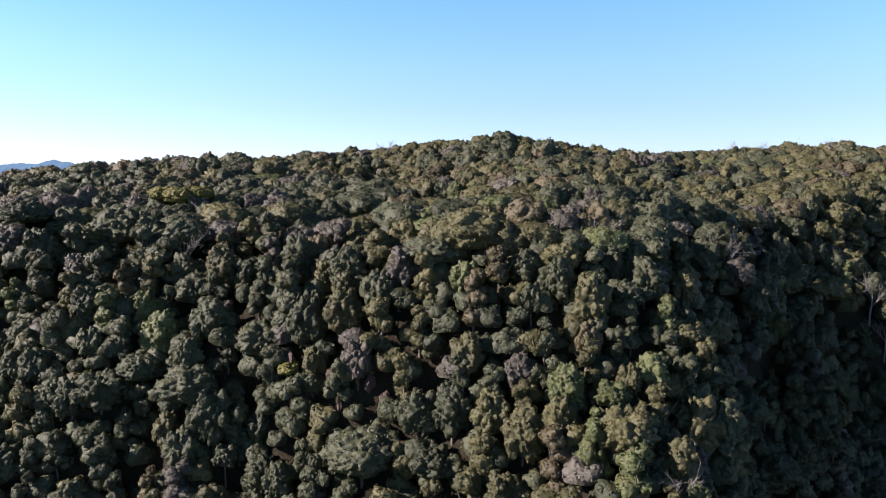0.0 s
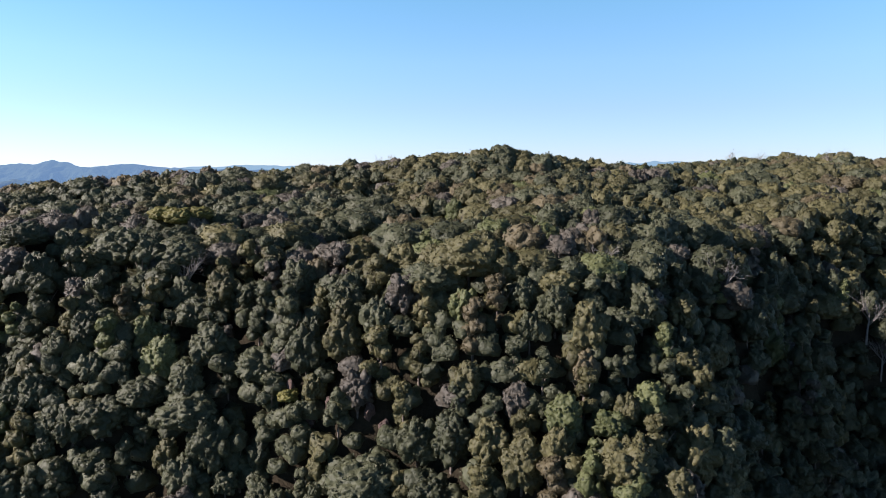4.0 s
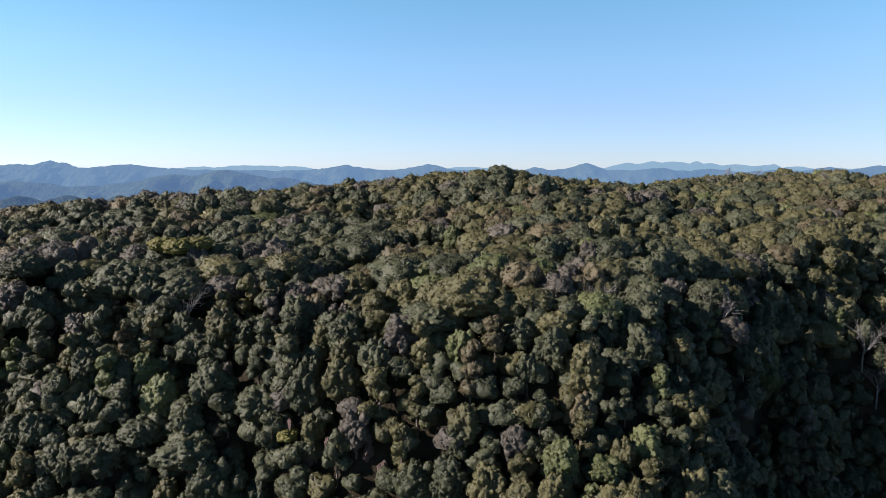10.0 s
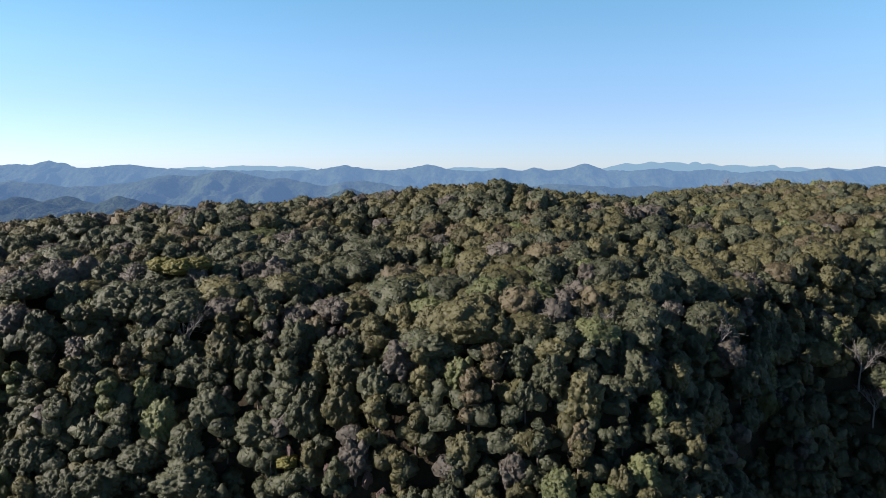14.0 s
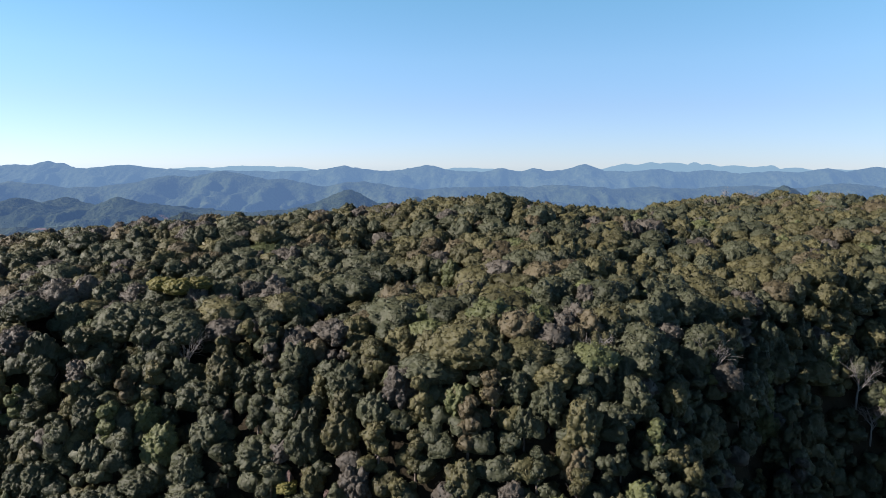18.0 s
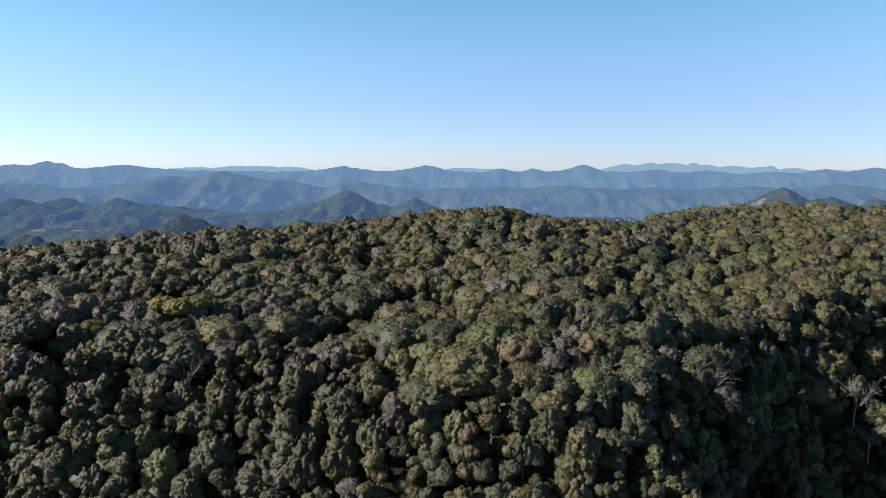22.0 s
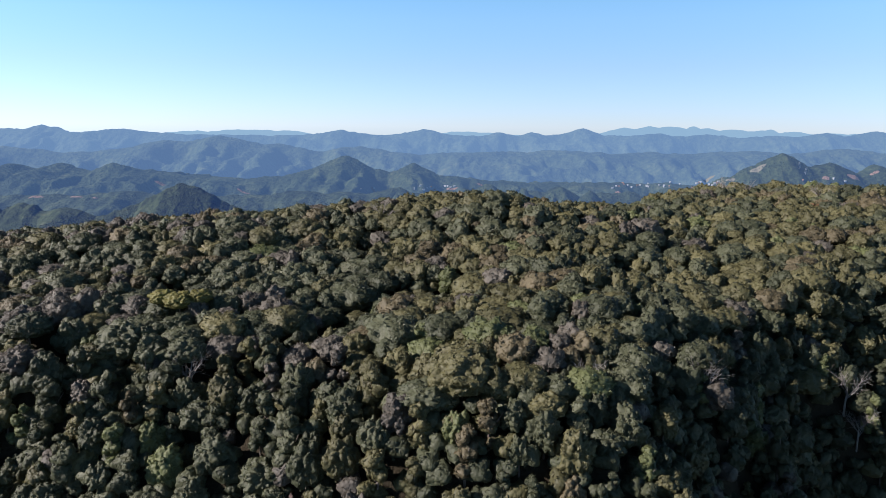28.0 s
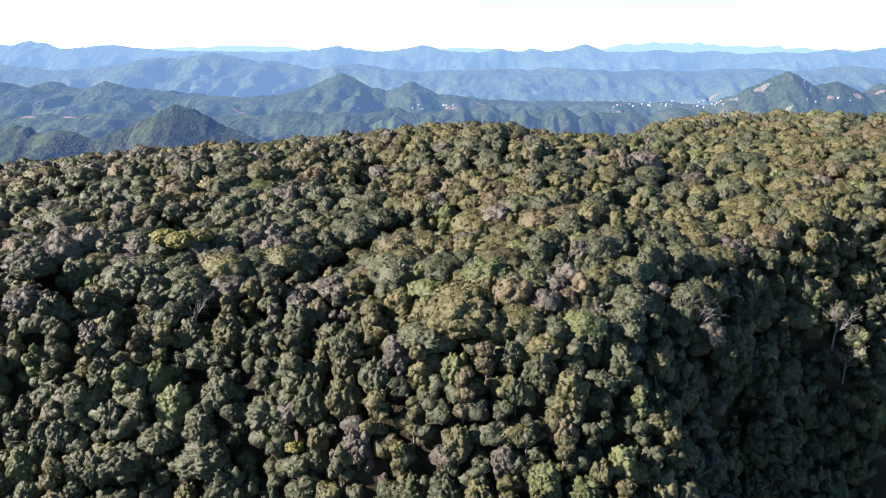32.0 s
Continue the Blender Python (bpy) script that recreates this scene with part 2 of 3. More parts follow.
def canopy_height(x, y):
    """Mean height of the tree tops over the hill."""
    w = np.exp(-((x[..., None] - SCARP_X) / 25) ** 2) + 1e-9
    edge = (w * SCARP_Y).sum(-1) / w.sum(-1)
    wx = np.exp(-((x[..., None] - SWELL_X) / 38) ** 2) + 1e-6
    wy = np.exp(-((y[..., None] - SWELL_Y) / 38) ** 2) + 1e-6
    top = np.einsum("...i,...j,ji->...", wx, wy, SWELL_Z) / (wx.sum(-1) * wy.sum(-1))
    z = top - 1.75 * 5 * softplus((edge - y) / 5)
    z = z + bulges(x, y) + np.clip((y - 232) / 35, 0, 1) * (1.5 + 1.0 / (1 + np.exp((x - 20) / 10)) + 0.8 / (1 + np.exp((x + 60) / 8)))
    z = z + 17 * np.exp(-(((x - 37) / 21) ** 2) - ((y - 108) / 12) ** 2)
    for hx, hy, r, deep in HOLLOWS:
        z = z - deep * np.exp(-((x - hx) ** 2 + (y - hy) ** 2) / (r * r))
    z = z + 2.4 * (fractal(x / 34 + 3, y / 34 + 8, 2) - 0.37) * 2
    back = 322 + 75 / (1 + np.exp(-(x - 95) / 12))
    z = z - 0.6 * 9 * softplus((y - back) / 9)
    z = z - 0.5 * 20 * softplus((-260 - x) / 20) - 0.5 * 20 * softplus((x - 300) / 20)
    return -118 + 14 * softplus((z + 118) / 14)


def ground_height(x, y):
    return canopy_height(x, y) - CANOPY + 1.6 * (fractal(x / 22, y / 22, 3) - 0.5)


def mesh_from(name, verts, tris, slots=None, tone=None, mats=(), smooth=False):
    """A mesh of triangles from arrays."""
    me = bpy.data.meshes.new(name)
    n, k = len(verts), len(tris)
    me.vertices.add(n)
    me.vertices.foreach_set("co", np.asarray(verts, np.float32).ravel())
    me.loops.add(3 * k)
    me.loops.foreach_set("vertex_index", np.asarray(tris, np.int32).ravel())
    me.polygons.add(k)
    me.polygons.foreach_set("loop_start", np.arange(0, 3 * k, 3, dtype=np.int32))
    for m in mats:
        me.materials.append(m)
    if slots is not None:
        me.polygons.foreach_set("material_index", np.asarray(slots, np.int32))
    if tone is not None:
        a = me.attributes.new("tone", "FLOAT", "POINT")
        a.data.foreach_set("value", np.asarray(tone, np.float32))
    if smooth:
        me.polygons.foreach_set("use_smooth", np.full(k, True))
    me.update(calc_edges=True)
    return me


def sheet(name, xs, ys, zs, mat, smooth=True):
    """A grid of heights as one mesh."""
    r, c = zs.shape
    verts = np.stack([xs, ys, zs], -1).reshape(-1, 3)
    i = (np.arange(r - 1)[:, None] * c + np.arange(c - 1)).ravel()
    tris = np.concatenate([np.stack([i, i + 1, i + c + 1], 1), np.stack([i, i + c + 1, i + c], 1)])
    me = mesh_from(name, verts, tris, mats=(mat,))
    me.polygons.foreach_set("use_smooth", np.full(len(tris), smooth))
    return new(name, me)


def far_land(x, y):
    """The valley floor out to the horizon."""
    r = np.hypot(x, y)
    return -310 + 40 * np.clip((r - 1400) / 2600, 0, 1) + 30 * (fractal(x / 260, y / 260, 4, True) - 0.6)


def land(x, y):
    """Hill and valley as one."""
    hill = ground_height(x, y)
    away = np.clip((np.hypot((x - 20) / 1.15, y - 230) - 300) / 260, 0, 1)
    away = away * away * (3 - 2 * away)
    return hill * (1 - away) + np.minimum(far_land(x, y), -60) * away


# One sheet of ground: fine under the hill, coarser out to the horizon.
def spaced(fine_a, fine_b, step, out):
    mid = np.arange(fine_a, fine_b + 0.1, step)
    grow = np.cumsum(step * 1.16 ** np.arange(1, 60))
    up, down = fine_b + grow, fine_a - grow
    return np.concatenate([down[down > -out][::-1], mid, up[up < out]])


gx, gy = np.meshgrid(spaced(-300, 330, 3, 4950), spaced(60, 450, 3, 4950))
ground = tagged(sheet("ground", gx, gy, land(gx, gy), SOIL), "dark forest floor of a wooded hill and valley", "ground", kind="structure")


# ---- far ranges ----
def mountain_range(name, hills, y_mid, body, base, depth, spur, gully, mat, label, res, rows=90, sharp=1.6, rough=14, span=None):
    """A long range: hills (x, top, half width) on a body, with gullied flanks in front and behind."""
    xs = np.arange(*(span or (-0.70 * y_mid, 0.70 * y_mid)), res)
    ys = np.linspace(y_mid - 2.4 * depth, y_mid + 1.8 * depth, rows)
    x, y = np.meshgrid(xs, ys)
    far = len(name) * 3.7
    wob = x + 0.35 * spur * (fractal(x / (spur * 2), y / (spur * 2) + far, 3) - 0.5)
    crest = np.full_like(x, body) + 0.10 * (body - base) * (fractal(x / (spur * 1.5), 0 * y + far, 4) - 0.5)
    for hx, top, w in hills:
        lift = (top - body) * np.exp(-np.abs((wob - hx) / w) ** sharp)
        crest = np.maximum(crest, body + lift)
    crest = crest + rough * (1.4 * fractal(x / (spur * 0.8) + far, 0 * y + far, 5) + 0.5 * fractal(x / (res * 3.1), 0 * y + far, 2, True) - 0.90)
    bend = fractal(x / (spur * 3) + 9, y / (spur * 3) + far, 3) - 0.45
    d = (y - y_mid + 0.7 * depth * bend) / depth
    p = np.exp(-np.abs(d) ** 1.25)
    # Spurs run down from the crest and split towards the foot.
    u, v = x + spur * 1.1 * (fractal(x / (spur * 1.7) + 3, y / (spur * 1.7) + far, 3) - 0.45), y + spur * 0.9 * bend
    spurs = fractal(u / (spur * 1.5), v / (spur * 3.4) + far, 3, True) - 0.55
    knobs = fractal(u / (spur * 0.7) + 5, v / (spur * 0.9) + far, 4, True) - 0.55
    flank = np.sqrt(np.clip(p * (1.03 - p) * 4, 0, 1))
    z = base + (crest - base) * p + gully * (1.9 * spurs + 0.55 * knobs) * np.maximum(flank, 0.55 * (1 - p)) * (1 - p ** 4)
    return tagged(sheet(name, x, y, z, mat), label, "mountains", kind="structure"), (x, y, z)


RANGE_A = ((90, 13, 362), (-1367, 12, 437), (1090, 46, 210), (1230, 53, 260), (1400, 56, 220), (1540, 59, 95), (1620, 45, 200), (1800, 38, 240), (2000, 34, 200), (2062, 41, 85), (2200, 30, 260), (2485, 21, 437), (-1706, 2, 325), (-1067, 8, 200))
RANGE_B = ((-2642, 17, 234), (-2420, 36, 180), (-2202, 1, 167), (-1988, 19, 180), (-1729, -8, 234), (-821, -5, 134), (-647, 16, 170), (-386, -5, 167), (-170, 26, 150), (81, -11, 167), (263, 10, 100), (469, 15, 80),
           (759, 44, 105), (645, 3, 180), (909, 2, 200), (1190, 14, 234), (1503, 7, 234), (1831, 9, 201), (2126, 21, 201), (2468, 34, 234))
RANGE_C = ((-1068, -10, 286), (-1318, -33, 234), (-847, -42, 234), (-2030, -62, 234), (-430, -52, 208), (193, -68, 364), (528, -62, 312), (889, -68, 364), (1350, -60, 286), (1782, -45, 312), (-1635, -80, 234))
RANGE_D = ((-1562, -99, 138), (-1381, -91, 158), (-1181, -90, 118), (-1062, -114, 118), (-903, -133, 118), (-371, -59, 150), (-485, -109, 99), (-287, -108, 79), (-143, -83, 105), (-10, -125, 79), (-624, -150, 99))
RANGE_E = ((-535, -140, 87), (-404, -124, 102), (-274, -130, 87), (-144, -118, 87), (-15, -119, 87), (85, -106, 58), (200, -121, 73), (271, -110, 58), (372, -124, 73), (443, -118, 73), (571, -112, 87), (696, -77, 87),
           (760, -52, 120), (832, -19, 170), (945, -44, 200), (1085, -46, 110), (-681, -141, 102), (-869, -135, 117), (-1074, -144, 131))
RANGE_F = ((-413, -50, 118), (-449, -72, 51), (-365, -80, 43), (-519, -96, 60), (-595, -84, 68), (-663, -80, 68), (-731, -76, 68), (-315, -110, 51))
mountain_range("backdrop_farthest_range", RANGE_A, 4750, -30, -190, 120, 200, 20, HILL_A, "palest mountain range on the horizon with painted blue haze", 18, 36, 1.8, 16)
mountain_range("backdrop_blue_range", RANGE_B, 4250, -18, -300, 420, 120, 120, HILL_B, "wooded mountain range with pointed peaks and painted blue haze", 11, 80, 1.35)
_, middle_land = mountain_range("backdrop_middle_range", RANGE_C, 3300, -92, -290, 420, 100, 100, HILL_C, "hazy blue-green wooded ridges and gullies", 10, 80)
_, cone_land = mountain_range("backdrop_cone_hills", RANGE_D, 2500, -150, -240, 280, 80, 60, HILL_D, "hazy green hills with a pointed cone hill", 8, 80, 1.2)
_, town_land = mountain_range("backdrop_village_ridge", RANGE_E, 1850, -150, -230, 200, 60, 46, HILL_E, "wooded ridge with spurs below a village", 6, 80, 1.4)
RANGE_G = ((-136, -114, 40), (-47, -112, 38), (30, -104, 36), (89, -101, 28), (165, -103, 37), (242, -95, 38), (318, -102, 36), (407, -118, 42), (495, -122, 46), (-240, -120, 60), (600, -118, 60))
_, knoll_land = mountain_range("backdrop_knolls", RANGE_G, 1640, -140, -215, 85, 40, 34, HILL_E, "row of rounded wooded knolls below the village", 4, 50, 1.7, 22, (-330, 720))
_, near_land = mountain_range("backdrop_near_hills", RANGE_F, 1080, -125, -210, 110, 45, 26, HILL_F, "dark green wooded hills in the valley with painted blue haze", 5, 80, 1.4)


# ---- trees ----
def ball(level):
    """A sphere of small triangles."""
    bm = bmesh.new()
    bmesh.ops.create_icosphere(bm, subdivisions=level, radius=1.0)
    v, f = np.array([v.co[:] for v in bm.verts]), np.array([[v.index for v in f.verts] for f in bm.faces])
    bm.free()
    return v, f


BALLS = {level: ball(level) for level in (2, 3, 4, 5)}


def spiral(g, count, skirt, shake):
    """Directions spread evenly over a dome, a little shaken."""
    k = np.arange(count)
    up = 1 - (1 - skirt) * (k + 0.5) / count
    a = g.random() * 6 + 2.39996 * k + 3 * shake * g.normal(size=count)
    flat = np.sqrt(np.maximum(0, 1 - up * up))
    d = np.stack([np.cos(a) * flat, np.sin(a) * flat, up], 1) + shake * g.normal(size=(count, 3))
    return d / np.linalg.norm(d, axis=1)[:, None]


def dome_crown(g, leaves, size, radius=4.7, tall=4.0, centre=5.9, mid=None, skirt=-0.4, big=12, lumps=90, level=4, relief=0.26, fine=0.09):
    """A rounded crown: boughs that bulge out of it, each covered with rounded lumps of foliage, and small sprays of leaves over the lumps."""
    shape = np.array((radius, radius, tall))
    mid = np.array((0, 0, centre)) if mid is None else np.array(mid)
    boughs, high = spiral(g, big, skirt, 0.13), g.uniform(0.55, 1.0, big)
    tufts, stout = spiral(g, lumps, skirt, 0.09), g.uniform(0.45, 1.0, lumps)
    wide, narrow = 0.84 * math.sqrt(2 * (1 - skirt) / big), 0.86 * math.sqrt(2 * (1 - skirt) / lumps)

    def dome(d, centres, heights, width):
        ang = np.arccos(np.clip(d @ centres.T, -1, 1)) / width
        return (heights * np.sqrt(np.maximum(0, 1 - ang * ang))).max(1)

    def at_surface(d):
        d = d / np.linalg.norm(d, axis=1)[:, None]
        return mid + d * shape * (1 - relief - fine + relief * dome(d, boughs, high, wide) + fine * dome(d, tufts, stout, narrow))[:, None]

    bv, bf = BALLS[level]
    V, F, n = [at_surface(bv)], [bf[bv[bf][:, :, 2].mean(1) > skirt - 0.2]], len(bv)
    d = tufts[np.arange(leaves) % lumps] + 0.75 * narrow * g.normal(size=(leaves, 3))
    d /= np.linalg.norm(d, axis=1)[:, None]
    t1 = np.cross(d, (0.31, 0.2, 0.93))
    t1 /= np.linalg.norm(t1, axis=1)[:, None]
    p, step = at_surface(d), 0.3 * narrow
    nrm = np.cross(at_surface(d + step * t1) - p, at_surface(d + step * np.cross(d, t1)) - p)
    nrm /= np.linalg.norm(nrm, axis=1)[:, None] + 1e-9
    nrm = nrm + 0.45 * g.normal(size=(leaves, 3))
    nrm /= np.linalg.norm(nrm, axis=1)[:, None]
    t = np.cross(nrm, g.normal(size=(leaves, 3)))
    t /= np.linalg.norm(t, axis=1)[:, None]
    b = np.cross(nrm, t)
    s = size * (0.5 + 0.9 * g.random((leaves, 1)))
    p = p + nrm * s * g.uniform(0.05, 0.6, (leaves, 1))
    V.append(np.stack([p - t * s, p + b * s * 1.1 - nrm * s * 0.2, p + t * s], 1).reshape(-1, 3))
    i = n + 3 * np.arange(leaves)
    F.append(np.stack([i, i + 2, i + 1], 1))
    return np.concatenate(V), np.concatenate(F)


def tube_arrays(points, radii, sides=6):
    """A tapered round branch along points."""
    V, F = [], []
    for k, (p, r) in enumerate(zip(points, radii)):
        a = np.array(points[min(k + 1, len(points) - 1)]) - np.array(points[max(k - 1, 0)])
        a = a / np.linalg.norm(a)
        u = np.cross(a, (0.3, 0.9, 0.1))
        u /= np.linalg.norm(u)
        v = np.cross(a, u)
        ang = np.arange(sides) * 2 * math.pi / sides
        V.append(np.array(p) + r * (np.cos(ang)[:, None] * u + np.sin(ang)[:, None] * v))
    for k in range(len(points) - 1):
        i, j = k * sides + np.arange(sides), k * sides + (np.arange(sides) + 1) % sides
        F += [np.stack([i, j, j + sides], 1), np.stack([i, j + sides, i + sides], 1)]
    return np.concatenate(V), np.concatenate(F)


def part(name, me, parent, label=""):
    ob = new(name, me)
    ob.parent = parent
    return tagged(ob, label)


def trunk_mesh(g, lean):
    top = np.array((lean[0], lean[1], 6.2))
    pts = [(0, 0, -3.5), (0.1 * lean[0], 0.1 * lean[1], 0), tuple(top * 0.5 + (0.15, -0.1, 0)), tuple(top)]
    return mesh_from("trunk", *tube_arrays(pts, (0.36, 0.30, 0.22, 0.14), 7), mats=(BARK,)), top


def limb_mesh(g, a):
    z = 3.2 + 1.6 * g.random()
    out = 1.9 + 1.2 * g.random()
    pts = [(0, 0, z), (out * 0.5 * math.cos(a), out * 0.5 * math.sin(a), z + 1.2), (out * math.cos(a), out * math.sin(a), z + 3.0 + 0.6 * g.random())]
    return mesh_from("limb", *tube_arrays(pts, (0.15, 0.11, 0.05), 5), mats=(BARK,))


def joined(pieces):
    """Several crown pieces as one."""
    V, F, n = [], [], 0
    for v, f in pieces:
        V.append(v)
        F.append(f + n)
        n += len(v)
    return np.concatenate(V), np.concatenate(F)


def stacked_crown(g, tiers, size, leaves=90, level=3):
    """A ragged column of several masses from foot to top, as on steep ground."""
    pieces = []
    for k in range(tiers):
        f = k / (tiers - 1)
        a, out = 2.4 * k + g.random(), (2.3 - 1.4 * f) * g.uniform(0.4, 1.0)
        r = g.uniform(2.0, 3.2) * (1.05 - 0.3 * f)
        pieces.append(dome_crown(g, leaves, size, r, r * g.uniform(0.8, 1.1), mid=(out * math.cos(a), out * math.sin(a), 1.6 + 7.6 * f + 0.5 * g.normal()), skirt=-0.7, big=6, lumps=34, level=level, relief=0.28, fine=0.18))
    return joined(pieces)


# Crown shapes: round oak, broad dome, tall mass of clumps, loose; then uneven stacks for the scarp.
SHAPES = (
    dict(radius=5.7, tall=4.6, centre=5.2, big=16, lumps=150, relief=0.19, fine=0.14),
    dict(radius=6.4, tall=4.1, centre=5.4, big=22, lumps=190, relief=0.16, fine=0.125),
    dict(radius=4.8, tall=5.6, centre=4.5, big=15, lumps=130, relief=0.26, fine=0.155, skirt=-0.75),
    dict(radius=5.8, tall=4.7, centre=5.2, big=11, lumps=115, relief=0.25, fine=0.16),
)
VARIANTS, SCARP_VARIANTS = 8, 8
NEAR, FAR, FARTHEST = [], [], []
for k in range(VARIANTS):
    s = SHAPES[k % 4]
    NEAR.append(dome_crown(np.random.default_rng(100 + k), 1000, 0.22, level=5, **dict(s, lumps=round(1.25 * s["lumps"]))))
    FAR.append(dome_crown(np.random.default_rng(120 + k), 800, 0.28, **s))
    FARTHEST.append(dome_crown(np.random.default_rng(130 + k), 500, 0.36, **dict(s, lumps=100)))
for k in range(SCARP_VARIANTS):
    NEAR.append(stacked_crown(np.random.default_rng(150 + k), 6 + k % 3, 0.21, 300))
    FAR.append(stacked_crown(np.random.default_rng(170 + k), 5 + k % 2, 0.25, 170))
BUSHES = [dome_crown(np.random.default_rng(200 + k), 110, 0.17, 2.2, 1.8, 1.0, skirt=-0.1, big=6, lumps=26, level=3, fine=0.16) for k in range(4)]


def species_at(x, y, g):
    """Which kind grows where: greener on the lower scarp, browner on the swells, greyer to the west; dark leaf colour
    deepens the gully's shade.
    """
    n1 = fractal(np.array(x / 26.0), np.array(y / 26.0 + 40), 3)
    low = canopy_height(np.array(float(x)), np.array(float(y))) < -24
    w = np.array((0.40, 0.36, 0.10, 0.08, 0.06))
    if low:
        w = np.array((0.74, 0.14, 0.03, 0.04, 0.05)) if x < -20 else np.array((0.50, 0.29, 0.03, 0.03, 0.15))
        if abs(x - 32) < 24 and y < 128:
            w = np.array((0.12, 0.38, 0.08, 0.06, 0.36))
    elif x < -25:
        w = np.array((0.60, 0.18, 0.07, 0.14, 0.01))
    elif y > 200:
        w = np.array((0.30, 0.51, 0.12, 0.04, 0.03))
    # Gully shade helped by colour: nearly all trees here take the dark leaves.
    if x > 52 and y < 205 and y > 0.9 * x + 70:
        w = np.array((0.8, 0.12, 0.0, 0.06, 0.02))
    if not low and n1 > 0.50:
        w = w * np.array((0.5, 1.0, 1.7, 1.3, 0.5))
    elif n1 < 0.40:
        w = w * np.array((2.0, 1.0, 0.5, 0.5, 1.0))
    return int(g.choice(5, p=w / w.sum()))


GAPS = ((-3, 212, 7.5), (56, 226, 8), (-30, 260, 7), (-81, 212, 7), (-33, 191, 6), (-16, 129, 2.6), (-25, 133, 2.4), (64, 152, 6), (-58, 168, 5), (-95, 168, 5), (-48, 150, 5), (20, 262, 4), (-74.5, 189, 5.5), (-73, 183.5, 2.5))


def scatter(g, classes, gaps):
    """Places over the seen side of the hill, the largest trees first, each as far apart as its crown is wide."""
    cell, found = {}, []
    for size, tries in classes:
        xs, ys, ss = g.uniform(-250, 275, tries), g.uniform(90, 430, tries), size * g.uniform(0.9, 1.1, tries)
        zs = canopy_height(xs, ys)
        for x, y, z, s in zip(xs.tolist(), ys.tolist(), zs.tolist(), ss.tolist()):
            if abs(x + 4) > 0.64 * y + 9 or z < -80 or y > 318 + 75 / (1 + math.exp(-(x - 95) / 12)):
                continue
            if z < -12 and s > 1.15:
                continue
            key = (int(x // 10), int(y // 10))
            near = [q for i in (-1, 0, 1) for j in (-1, 0, 1) for q in cell.get((key[0] + i, key[1] + j), ())]
            if any((x - q[0]) ** 2 + (y - q[1]) ** 2 + 0.6 * (z - q[2]) ** 2 < (2.85 * (s + q[3])) ** 2 for q in near):
                continue
            if any((x - a) ** 2 + (y - b) ** 2 < r * r for a, b, r in gaps):
                continue
            cell.setdefault(key, []).append((x, y, z, s))
            found.append((x, y, s))
    return found


g = np.random.default_rng(5)
spots = scatter(g, ((1.45, 300), (1.25, 1000), (1.08, 3000), (0.92, 9000), (0.76, 14000), (0.6, 6000)), GAPS)
spots.sort(key=lambda q: q[1] - 0.35 * abs(q[0] - 15))
THINGS = 330

LABELS = {
    DARK: "dark green broadleaf tree with a clumped crown on the hillside",
    OLIVE: "olive green oak with a rounded crown among the woods",
    BROWN: "brownish olive oak with a dry rounded crown",
    GREY: "grey mauve half-bare tree with a thin crown",
    FRESH: "fresh light green tree with loose clumps on the scarp",
    YELLOW: "bright yellow autumn tree standing in dark woods",
    RUSSET: "russet leaved tree with a small dry crown",
}
PROTO = {}


def tree_proto(kind, v):
    """A tree with its trunk, limbs and crown, built once for each kind and crown shape."""
    if (kind, v) not in PROTO:
        gg = np.random.default_rng(900 + v)
        ob = tagged(new("tree"), LABELS[kind], "tree", "trees of the wooded hill")
        trunk, _ = trunk_mesh(gg, (0.5 * gg.normal(), 0.5 * gg.normal()))
        part("trunk", trunk, ob)
        for a in (0.3, 2.4, 4.5):
            part("limb", limb_mesh(gg, a + gg.random()), ob)
        part("crown", mesh_from("crown", *NEAR[v], mats=(LEAVES[kind],), smooth=True), ob)
        PROTO[kind, v] = ob
        return ob, True
    return PROTO[kind, v], False


def plant(kind, v, x, y, z, size, turn, squash=1.0):
    ob, fresh = tree_proto(kind, v)
    m = pose(x, y, z, 0, 0, turn)
    if fresh:
        ob.matrix_basis = m
        t = ob
    else:
        t = copy_thing(ob, m)
    t.scale = (size, size, size * squash)
    return t


bulk_v, bulk_f, bulk_s, bulk_t, at = [], [], [], [], 0
for k, (x, y, size) in enumerate(spots):
    kind, v = species_at(x, y, g), int(g.integers(VARIANTS))
    scarp = float(canopy_height(np.array(x), np.array(y))) < -13
    if scarp:
        v = VARIANTS + int(g.integers(SCARP_VARIANTS)) if g.random() < 0.5 else 2 + 4 * int(g.integers(2)) if g.random() < 0.7 else v
    turn, squash = g.uniform(0, 360), g.uniform(0.98, 1.22) if scarp else g.uniform(0.88, 1.12)
    z = float(ground_height(np.array(x), np.array(y))) + (5.0 if size < 1 else 8.0) * (1 - size) + g.normal() * 0.6
    if k < THINGS:
        plant(kind, v, x, y, z, size, turn, squash)
        continue
    V, F = FARTHEST[v] if v < VARIANTS and y > 262 else FAR[v]
    c, s = math.cos(radians(turn)), math.sin(radians(turn))
    bulk_v.append(np.stack([x + size * (c * V[:, 0] - s * V[:, 1]), y + size * (s * V[:, 0] + c * V[:, 1]), z + size * squash * V[:, 2]], 1))
    bulk_f.append(F + at)
    bulk_s.append(np.full(len(F), kind))
    bulk_t.append(np.full(len(V), g.random()))
    at += len(V)
woods = new("woodland_canopy", mesh_from("woodland_canopy", np.concatenate(bulk_v), np.concatenate(bulk_f), np.concatenate(bulk_s), np.concatenate(bulk_t), LEAVES, True))
